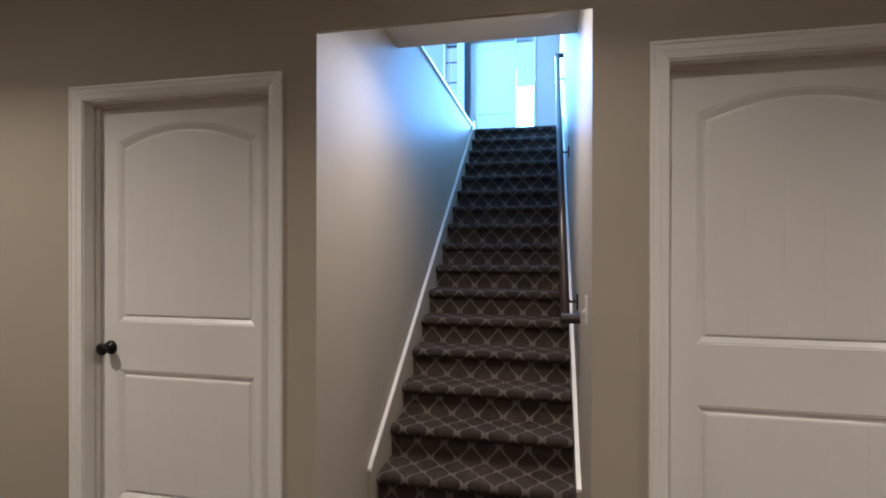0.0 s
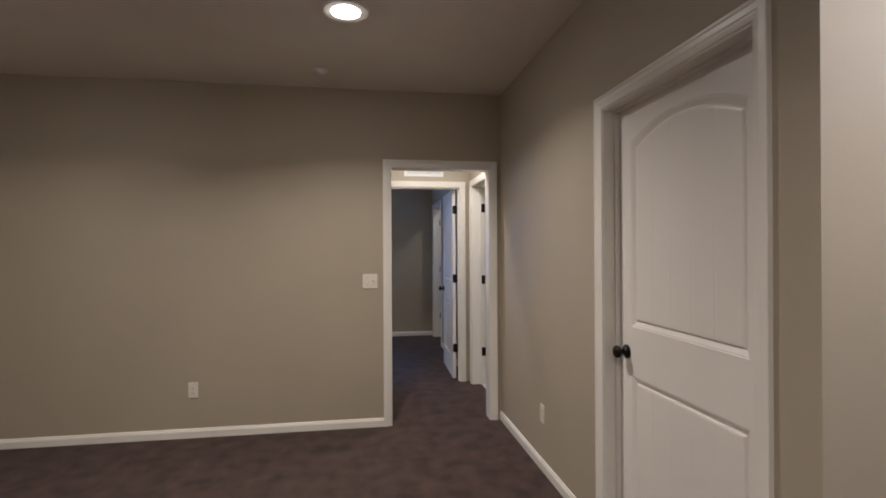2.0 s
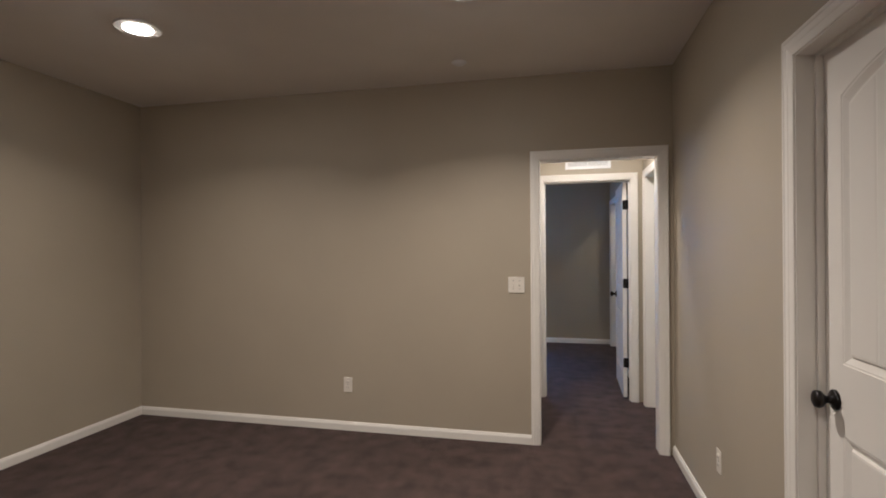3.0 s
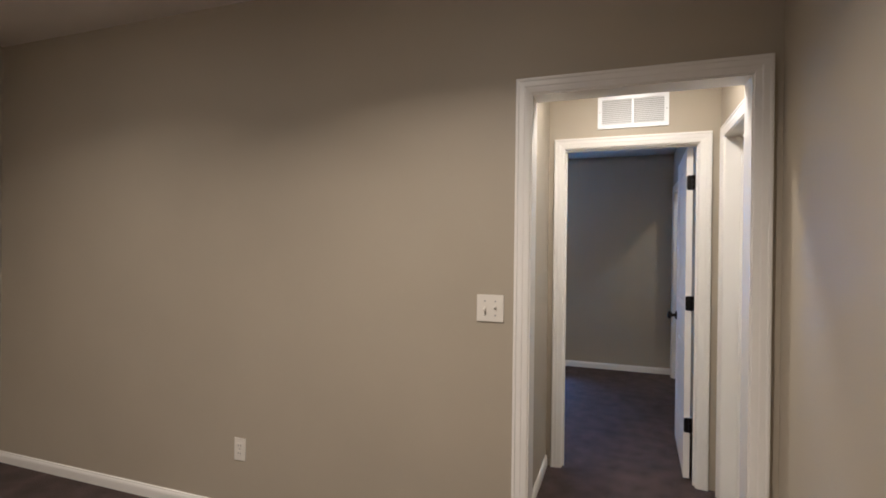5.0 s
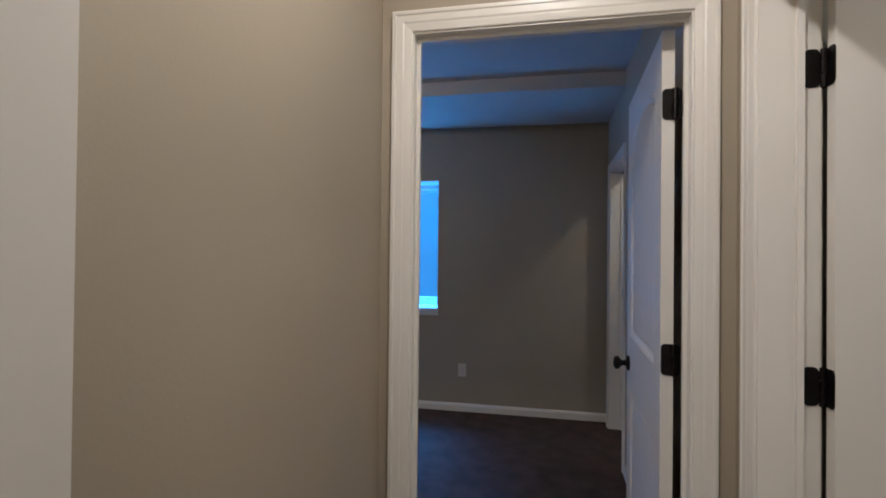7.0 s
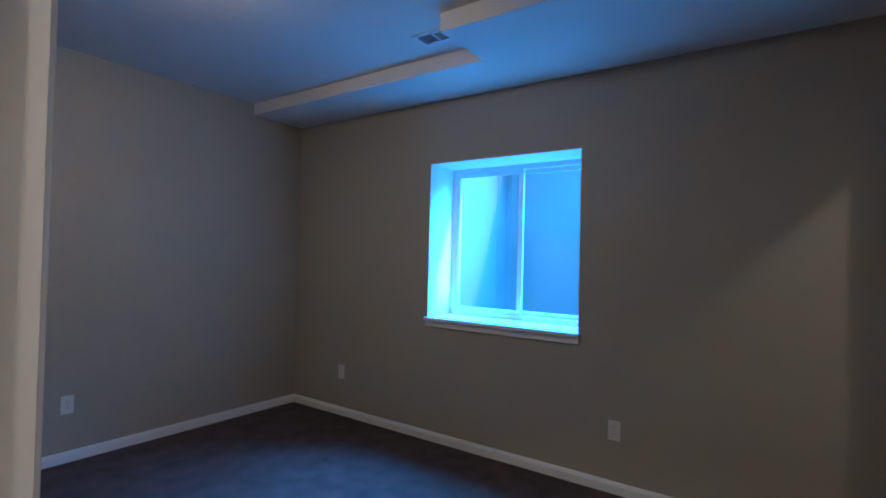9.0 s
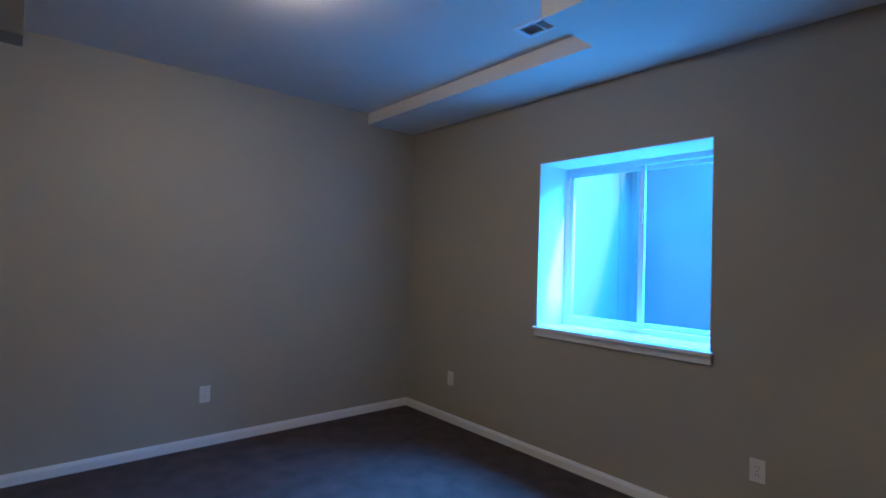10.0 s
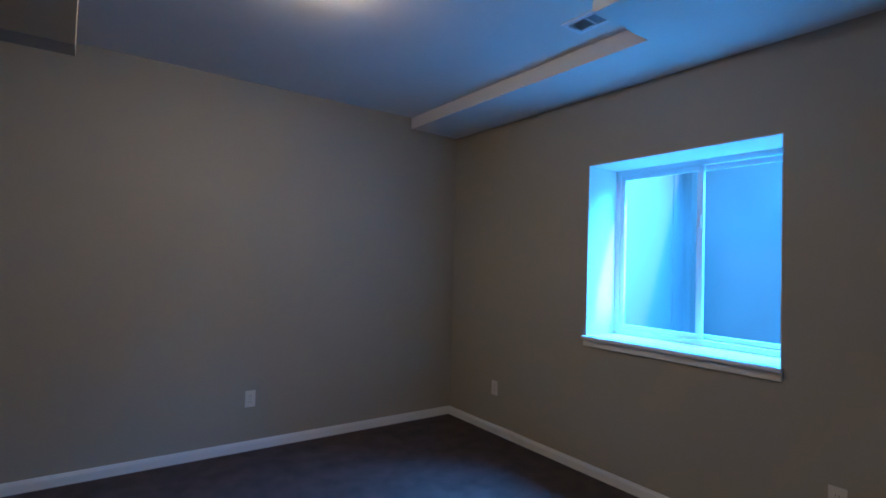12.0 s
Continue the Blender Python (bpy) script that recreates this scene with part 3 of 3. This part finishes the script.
part("window_sill", boxes((FX1, BW + 0.032, WY0 + 0.001, WY1 - 0.001, WZ0 - 0.020, WZ0 + 0.003), (BW + 0.001, BW + 0.034, WY0 - 0.014, WY1 + 0.012, WZ0 - 0.020, WZ0 + 0.003), bevel=0.004), M_TRIM, win, "white painted sill board")
part("apron", boxes((BW, BW + 0.015, WY0 - 0.010, WY1 + 0.008, WZ0 - 0.064, WZ0 - 0.020), bevel=0.003), M_TRIM, win, "white apron moulding")


WB0, WHALF, WYC = -9.60, 0.86, -0.02    # back of the well, half its width, its middle


def well_mesh():
    """Moulded liner: straight sides, a raised joint strip near each far corner and a gently bowed back."""
    bm = bmesh.new()
    side = [(-8.215, 0.0), (-9.33, 0.0), (-9.335, 0.012), (-9.47, 0.012), (-9.475, 0.0), (-9.54, 0.01), (-9.585, 0.04), (-9.60, 0.09)]
    ring_pts = [(x, WYC - WHALF + d) for x, d in side]
    for k in range(1, 12):
        f = -1 + 2 * k / 12
        ring_pts.append((WB0 - 0.05 * (1 - f * f), WYC + f * (WHALF - 0.09)))
    ring_pts += [(x, WYC + WHALF - d) for x, d in side[::-1]]
    levels = (0.55, 1.15, 1.16, 1.75, 1.76, 2.35, 2.36, 2.86)
    rows = [[bm.verts.new((x, y, z)) for z in levels] for x, y in ring_pts]
    for a, b in zip(rows, rows[1:]):
        for k in range(len(levels) - 1):
            bm.faces.new([a[k], b[k], b[k + 1], a[k + 1]])
    return bm


well = structure("window_well", well_mesh(), M_WELL, "pale moulded liner of the window well", "window well")
sol = well.modifiers.new("thickness", "SOLIDIFY")
sol.thickness = 0.02
for bz in (0.95, 1.35, 1.75, 2.1):
    part("bolt", boxes((-9.41, -9.39, WYC - WHALF + 0.010, WYC - WHALF + 0.020, bz - 0.01, bz + 0.01), bevel=0.003), M_GREY, well, "small liner bolt")
structure("ground_well", boxes((-9.75, -8.215, -1.1, 1.1, 0.5, 0.6)), M_GRAVEL, "gravel floor of the window well", "gravel")
gbm = bmesh.new()
GX = [-1500, -9.66, -8.215, 4.5, 1500]
GY = [-1500, -2.5, -0.89, 0.85, 8.8, 1500]
gv = {}
for i in range(4):
    for j in range(5):
        if (i == 1 and j == 2) or (i == 2 and 1 <= j <= 3):
            continue
        gbm.faces.new([gv.setdefault(k, gbm.verts.new((GX[k[0]], GY[k[1]], 2.74))) if k not in gv else gv[k] for k in ((i, j), (i + 1, j), (i + 1, j + 1), (i, j + 1))])
structure("ground", gbm, M_GRASS, "lawn round the house", "ground")
# unseen slab added above the ceilings so no sky light leaks in
structure("sky_block_slab", boxes((-8.215, 4.5, -2.5, 2.1, 2.82, 3.0)), M_CONC, "unseen slab added over the basement to block the sky", "slab")

# ---- doors and trims ----
doorway("door_frame_1", "y", NW, NT, A0, A1, TOP, (1, 0), (2.067, 2.089), "white casing and jamb of the shut door by the stairs")
door("door", A1 - A0 - 0.006, pose(A0 + 0.003, 2.090, 0.012), 0.065, "shut white two-panel arched door with a bronze knob", knob_sides=(1,))
doorway("door_frame_2", "y", NW, NT, C0, C1, TOP, (1, 0), (2.067, 2.089), "white casing and jamb of the second shut door")
door("door", C1 - C0 - 0.006, pose(C0 + 0.003, 2.090, 0.012), C1 - C0 - 0.071, "shut white two-panel arched door beyond the handrail wall", knob_sides=(1,))
doorway("door_frame_3", "x", -3.785, -3.665, O0, O1, OT, (1, 1), None, "white cased opening without a door leaf", "cased opening")
doorway("door_frame_4", "x", BX0, BX1, B0, B1, TOP, (1, 1), (BX0 + 0.037, BX0 + 0.052), "white casing and jamb of the bedroom doorway")
doorway("door_frame_5", "y", NW, NT, D0, D1, TOP, (1, 1), (NT - 0.052, NT - 0.037), "white casing and jamb of the bathroom doorway")
doorway("door_frame_6", "y", NW, NT, K0, K1, TOP, (1, 0), (NT - 0.052, NT - 0.037), "white casing and jamb of the closet door")
# closet door, swung into the closet from hinges on its west jamb
WK = K1 - K0 - 0.006
kd = door("door", WK, pose(K0 + 0.035, NT + 0.014, 0.012, 0, 0, 90), WK - 0.065, "open white closet door swung into the closet")
for hz in (0.325, 1.073, 1.815):
    part("hinge_plate", rounded_plate("x", -0.0025, 0.0, -0.001, 0.034, hz - 0.045, hz + 0.045), M_BLACK, kd, "black hinge plate")
    hinge(kd, -0.007, 0.035, hz)
    part("hinge_plate", rounded_plate("x", K0 - 0.0005, K0 + 0.0025, NT - 0.036, NT - 0.002, hz - 0.033, hz + 0.057), M_BLACK, bpy.data.objects["door_frame_6"], "black hinge plate")
# bedroom door, open at a right angle beside the north wall: leaf runs along -x from its hinges
WB = B1 - B0 - 0.006
bd = door("door", WB, pose(BX0 - 0.016, 1.880, 0.012, 0, 0, 178.3), WB - 0.065, "open white two-panel plank door with black hinges")
for hz in (0.325, 1.073, 1.815):
    hp = part("hinge_plate", rounded_plate("x", -0.0030, 0.0, -0.019, 0.034, hz - 0.045, hz + 0.045), M_BLACK, bd, "black hinge plate")
    hinge(bd, -0.007, 0.0, hz)
    part("hinge_plate", rounded_plate("y", B1 - 0.0025, B1 + 0.0005, BX0 + 0.002, BX0 + 0.036, hz - 0.033, hz + 0.057), M_BLACK, bpy.data.objects["door_frame_4"], "black hinge plate")
# bathroom door, swung into the bathroom
WD = D1 - D0 - 0.006
nd = door("door", WD, pose(D0 + 0.035, NT + 0.014, 0.012, 0, 0, 90), WD - 0.065, "open white plank door swung into the bathroom")
for hz in (0.325, 1.073, 1.815):
    part("hinge_plate", rounded_plate("x", -0.0025, 0.0, -0.001, 0.034, hz - 0.045, hz + 0.045), M_BLACK, nd, "black hinge plate")
    hinge(nd, -0.007, 0.035, hz)
    part("hinge_plate", rounded_plate("x", D0 - 0.0005, D0 + 0.0025, NT - 0.036, NT - 0.002, hz - 0.033, hz + 0.057), M_BLACK, bpy.data.objects["door_frame_5"], "black hinge plate")

CW = 0.0675
for A, B, out in (((-3.665, NW, 0), (A0 - CW, NW, 0), (0, -1, 0)), ((A1 + CW, NW, 0), (ST0, NW, 0), (0, -1, 0)), ((ST1, NW, 0), (C0 - CW, NW, 0), (0, -1, 0)),
                  ((C1 + CW, NW, 0), (4.3, NW, 0), (0, -1, 0)), ((-3.665, -2.29, 0), (-3.665, O0 - CW, 0), (1, 0, 0)), ((-3.665, -2.29, 0), (4.3, -2.29, 0), (0, 1, 0)),
                  ((4.3, -2.29, 0), (4.3, NW, 0), (-1, 0, 0)), ((-3.785 - 0.02, 1.022, 0), (BX1, 1.022, 0), (0, 1, 0)),
                  ((ST0, NW, 0), (ST0, 2.6, 0), (1, 0, 0)), ((ST1, NW, 0), (ST1, 2.6, 0), (-1, 0, 0)),
                  ((BW, BS, 0), (BW, NW, 0), (1, 0, 0)), ((BW, BS, 0), (-3.785, BS, 0), (0, 1, 0)), ((K1 + CW, NW, 0), (BX0, NW, 0), (0, -1, 0)),
                  ((BX0, 0.91, 0), (BX0, B0 - CW, 0), (-1, 0, 0)), ((BX0, 0.91, 0), (-3.785, 0.91, 0), (0, -1, 0)), ((-3.785, BS, 0), (-3.785, 0.91, 0), (-1, 0, 0))):
    baseboard(A, B, out)


# ---- small fixtures ----
def outlet(name, m, label):
    """Duplex receptacle; plate in x-z, facing -y."""
    e = empty(name, label=label, category="outlet", group="wall outlets")
    e.matrix_basis = m
    part("cover_plate", boxes((-0.035, 0.035, -0.005, 0.0, -0.0575, 0.0575), bevel=0.002), M_PLATE, e)
    for dz in (-0.02, 0.02):
        r = part("receptacle", boxes((-0.016, 0.016, -0.0075, -0.004, dz - 0.014, dz + 0.014), bevel=0.0015), M_PLATE, e)
        part("slot", boxes((-0.008, -0.006, -0.0079, -0.007, dz - 0.004, dz + 0.005), (0.006, 0.008, -0.0079, -0.007, dz - 0.004, dz + 0.005)), M_DARK, r)
    part("screw", boxes((-0.003, 0.003, -0.006, -0.004, -0.003, 0.003), bevel=0.001), M_GREY, e)
    return e


outlet("wall_outlet", pose(-2.70, NW, 0.356), "ivory duplex outlet low on the greige wall")
outlet("wall_outlet", pose(-3.665, -0.368, 0.356, 0, 0, 90), "ivory duplex outlet low on the greige wall")
outlet("wall_outlet", pose(-2.43, -2.29, 0.356, 0, 0, 180), "ivory duplex outlet low on the greige wall")
outlet("wall_outlet", pose(BW, 0.789, 0.362, 0, 0, 90), "ivory duplex outlet beside the window wall")
outlet("wall_outlet", pose(BW, -1.486, 0.362, 0, 0, 90), "ivory duplex outlet near the bedroom corner")
outlet("wall_outlet", pose(-6.06, BS, 0.362, 0, 0, 180), "ivory duplex outlet on the bedroom wall")


def switch(m, gangs, label):
    e = empty("light_switch", label=label, category="light switch")
    e.matrix_basis = m
    w = 0.035 if gangs == 1 else 0.059
    part("cover_plate", boxes((-w, w, -0.006, 0.0, -0.0575, 0.0575), bevel=0.0025), M_PLATE, e)
    for k in range(gangs):
        u = 0 if gangs == 1 else (-0.023 + 0.046 * k)
        part("bezel", boxes((u - 0.006, u + 0.006, -0.0068, -0.005, -0.013, 0.013)), M_PLATE, e)
        bm = bmesh.new()
        d = 1 if k == 0 else -1
        extrude_profile(bm, [(-0.0045, -0.005), (0.0045, -0.005), (0.0045, 0.005), (-0.0045, 0.005)], (u, -0.005, 0), (u, -0.018, -0.009 * d), (1, 0, 0), (0, 0, 1))
        part("toggle", bm, M_PLATE, e, "small toggle lever")
        for dz in (-0.03, 0.03):
            part("screw", boxes((u - 0.003, u + 0.003, -0.007, -0.005, dz - 0.003, dz + 0.003), bevel=0.001), M_GREY, e)
    return e


switch(pose(-3.665, 0.948, 1.152, 0, 0, 90), 2, "ivory double toggle switch plate beside the opening")
switch(pose(ST1, 2.25, 1.14, 0, 0, 270), 1, "ivory switch plate on the stair wall")


def grille(m, w, h, label):
    e = empty("return_grille", label=label, category="air grille")
    e.matrix_basis = m
    fr = 0.026
    part("frame", boxes((-w / 2, w / 2, -0.008, 0, h / 2 - fr, h / 2), (-w / 2, w / 2, -0.008, 0, -h / 2, -h / 2 + fr), (-w / 2, -w / 2 + fr, -0.008, 0, -h / 2 + fr, h / 2 - fr),
                        (w / 2 - fr, w / 2, -0.008, 0, -h / 2 + fr, h / 2 - fr), (-0.006, 0.006, -0.008, 0, -h / 2 + fr, h / 2 - fr)), M_VINYL, e)
    # flat sheet whose grey paints the shade between the louvers
    part("backing", boxes((-w / 2 + fr, w / 2 - fr, -0.0012, -0.0004, -h / 2 + fr, h / 2 - fr)), M_LOUVER, e, "grey sheet standing in for the shaded gaps between louvers")
    n = 13
    mesh = None
    for s in (-1, 1):
        for k in range(n):
            z = -h / 2 + fr + (k + 0.5) * (h - 2 * fr) / n
            if mesh is None:
                L = w / 2 - fr - 0.006
                bm = bmesh.new()
                extrude_profile(bm, [(0.0014, 0.004), (0.0024, 0.004), (0.0072, -0.003), (0.0062, -0.003)], (-L / 2, 0, 0), (L / 2, 0, 0), (0, -1, 0), (0, 0, 1))
                sl = part("slat", bm, M_VINYL, e)
                mesh = sl.data
            else:
                sl = new("slat", mesh)
                sl.parent = e
            sl.location = (s * (0.006 + (w / 2 - fr - 0.006) / 2), 0, z)
    for s in (-1, 1):
        part("screw", boxes((s * (w / 2 - 0.012) - 0.003, s * (w / 2 - 0.012) + 0.003, -0.0095, -0.007, -0.003, 0.003)), M_GREY, e)
    return e


grille(pose(BX1, 1.5265, 2.268, 0, 0, 90), 0.412, 0.206, "white louvered return air grille above the bedroom doorway")

reg = empty("ceiling_vent", label="white ceiling register beside the soffit", category="air vent")
reg.location = (-7.085, 0.015, 2.60)
part("frame", boxes((-0.075, 0.075, -0.17, -0.145, -0.008, 0), (-0.075, 0.075, 0.145, 0.17, -0.008, 0), (-0.075, -0.05, -0.145, 0.145, -0.008, 0), (0.05, 0.075, -0.145, 0.145, -0.008, 0),
                    (-0.05, 0.05, -0.05, -0.042, -0.008, 0), (-0.05, 0.05, 0.045, 0.053, -0.008, 0)), M_VINYL, reg)
# lighter sheet where the gaps look less shaded
part("backing", boxes((-0.05, 0.05, -0.145, 0.05, -0.0012, -0.0003)), M_LOUVER, reg, "pale grey sheet standing in for lightly shaded gaps")
# flat dark sheet paints the shade seen between these slats
part("backing", boxes((-0.05, 0.05, 0.053, 0.145, -0.0012, -0.0003)), M_DARK, reg, "dark sheet standing in for shade inside the duct")
for k in range(9):
    for j in range(3):
        bm = bmesh.new()
        y0, y1 = ((-0.145, -0.05), (-0.042, 0.045), (0.053, 0.145))[j]
        x = -0.045 + k * 0.0112
        tilt = (0.009, 0.004, -0.002)[j]
        extrude_profile(bm, [(0, -0.0015), (0.001, -0.0015), (tilt + 0.001, -0.007), (tilt, -0.007)], (x, y0, 0), (x, y1, 0), (1, 0, 0), (0, 0, 1))
        part("slat", bm, M_VINYL, reg)


def ring(r0, r1, z0, z1, seg=40):
    bm = bmesh.new()
    prof = [(r0, z0), (r0, z1), (r1 - 0.006, z1), (r1, z1 + 0.004), (r1, z0)]
    rows = [[bm.verts.new((r * math.cos(2 * math.pi * k / seg), r * math.sin(2 * math.pi * k / seg), z)) for k in range(seg)] for r, z in prof]
    for i in range(len(rows)):
        a, b = rows[i], rows[(i + 1) % len(rows)]
        for k in range(seg):
            bm.faces.new([a[k], a[(k + 1) % seg], b[(k + 1) % seg], b[k]])
    return bm


def disc(r, z, drop, seg=40):
    bm = bmesh.new()
    rows = []
    for j in range(5):
        t = j / 4
        rr, zz = r * math.cos(t * math.pi / 2 * 0.97), z - drop * math.sin(t * math.pi / 2)
        rows.append([bm.verts.new((rr * math.cos(2 * math.pi * k / seg), rr * math.sin(2 * math.pi * k / seg), zz)) for k in range(seg)])
    for a, b in zip(rows, rows[1:]):
        for k in range(seg):
            bm.faces.new([a[k], a[(k + 1) % seg], b[(k + 1) % seg], b[k]])
    bm.faces.new(rows[-1])
    return bm


can = empty("ceiling_light", CANS[0][0], CANS[0][1], 2.665, "lit round downlight with a white trim in the ceiling", "ceiling light", "downlights")
part("trim_ring", ring(0.076, 0.122, 0.0, -0.010), M_TRIM, can, "white trim ring")
lens = part("lens", disc(0.075, -0.004, 0.020), M_LENS, can, "glowing lens", smooth=True)
# copies at x 0.25 and 2.85 are the added, unseen fill cans
for cx, cy in CANS[1:]:
    copy_thing(can, pose(cx, cy, 2.665))
copy_thing(can, pose(-0.1, 2.5, 2.63))
dome = empty("ceiling_light", -5.83, -0.42, 2.60, "lit round flush ceiling light in the bedroom", "ceiling light")
part("base", ring(0.02, 0.15, 0.0, -0.02), M_TRIM, dome)
part("shade", disc(0.14, -0.018, 0.07), M_DOME, dome, "glowing dome shade", smooth=True)
hl = empty("ceiling_light", -4.1, 1.52, 2.60, "lit round flush light on the hall ceiling", "ceiling light")
part("base", ring(0.02, 0.11, 0.0, -0.015), M_TRIM, hl)
part("shade", disc(0.10, -0.013, 0.045), M_HALL, hl, "glowing dome shade", smooth=True)
cl = empty("ceiling_light", -7.0, 2.62, 2.60, "lit round flush light on the closet ceiling", "ceiling light")
part("base", ring(0.02, 0.11, 0.0, -0.015), M_TRIM, cl)
part("shade", disc(0.10, -0.013, 0.045), M_HALL, cl, "glowing dome shade", smooth=True)
sm = empty("smoke_detector", -3.285, 0.605, 2.665, "small white round detector on the ceiling", "smoke detector")
part("body", disc(0.045, 0.0, 0.022), M_VINYL, sm, smooth=True)
part("rim", ring(0.030, 0.052, 0.0, -0.006), M_VINYL, sm)
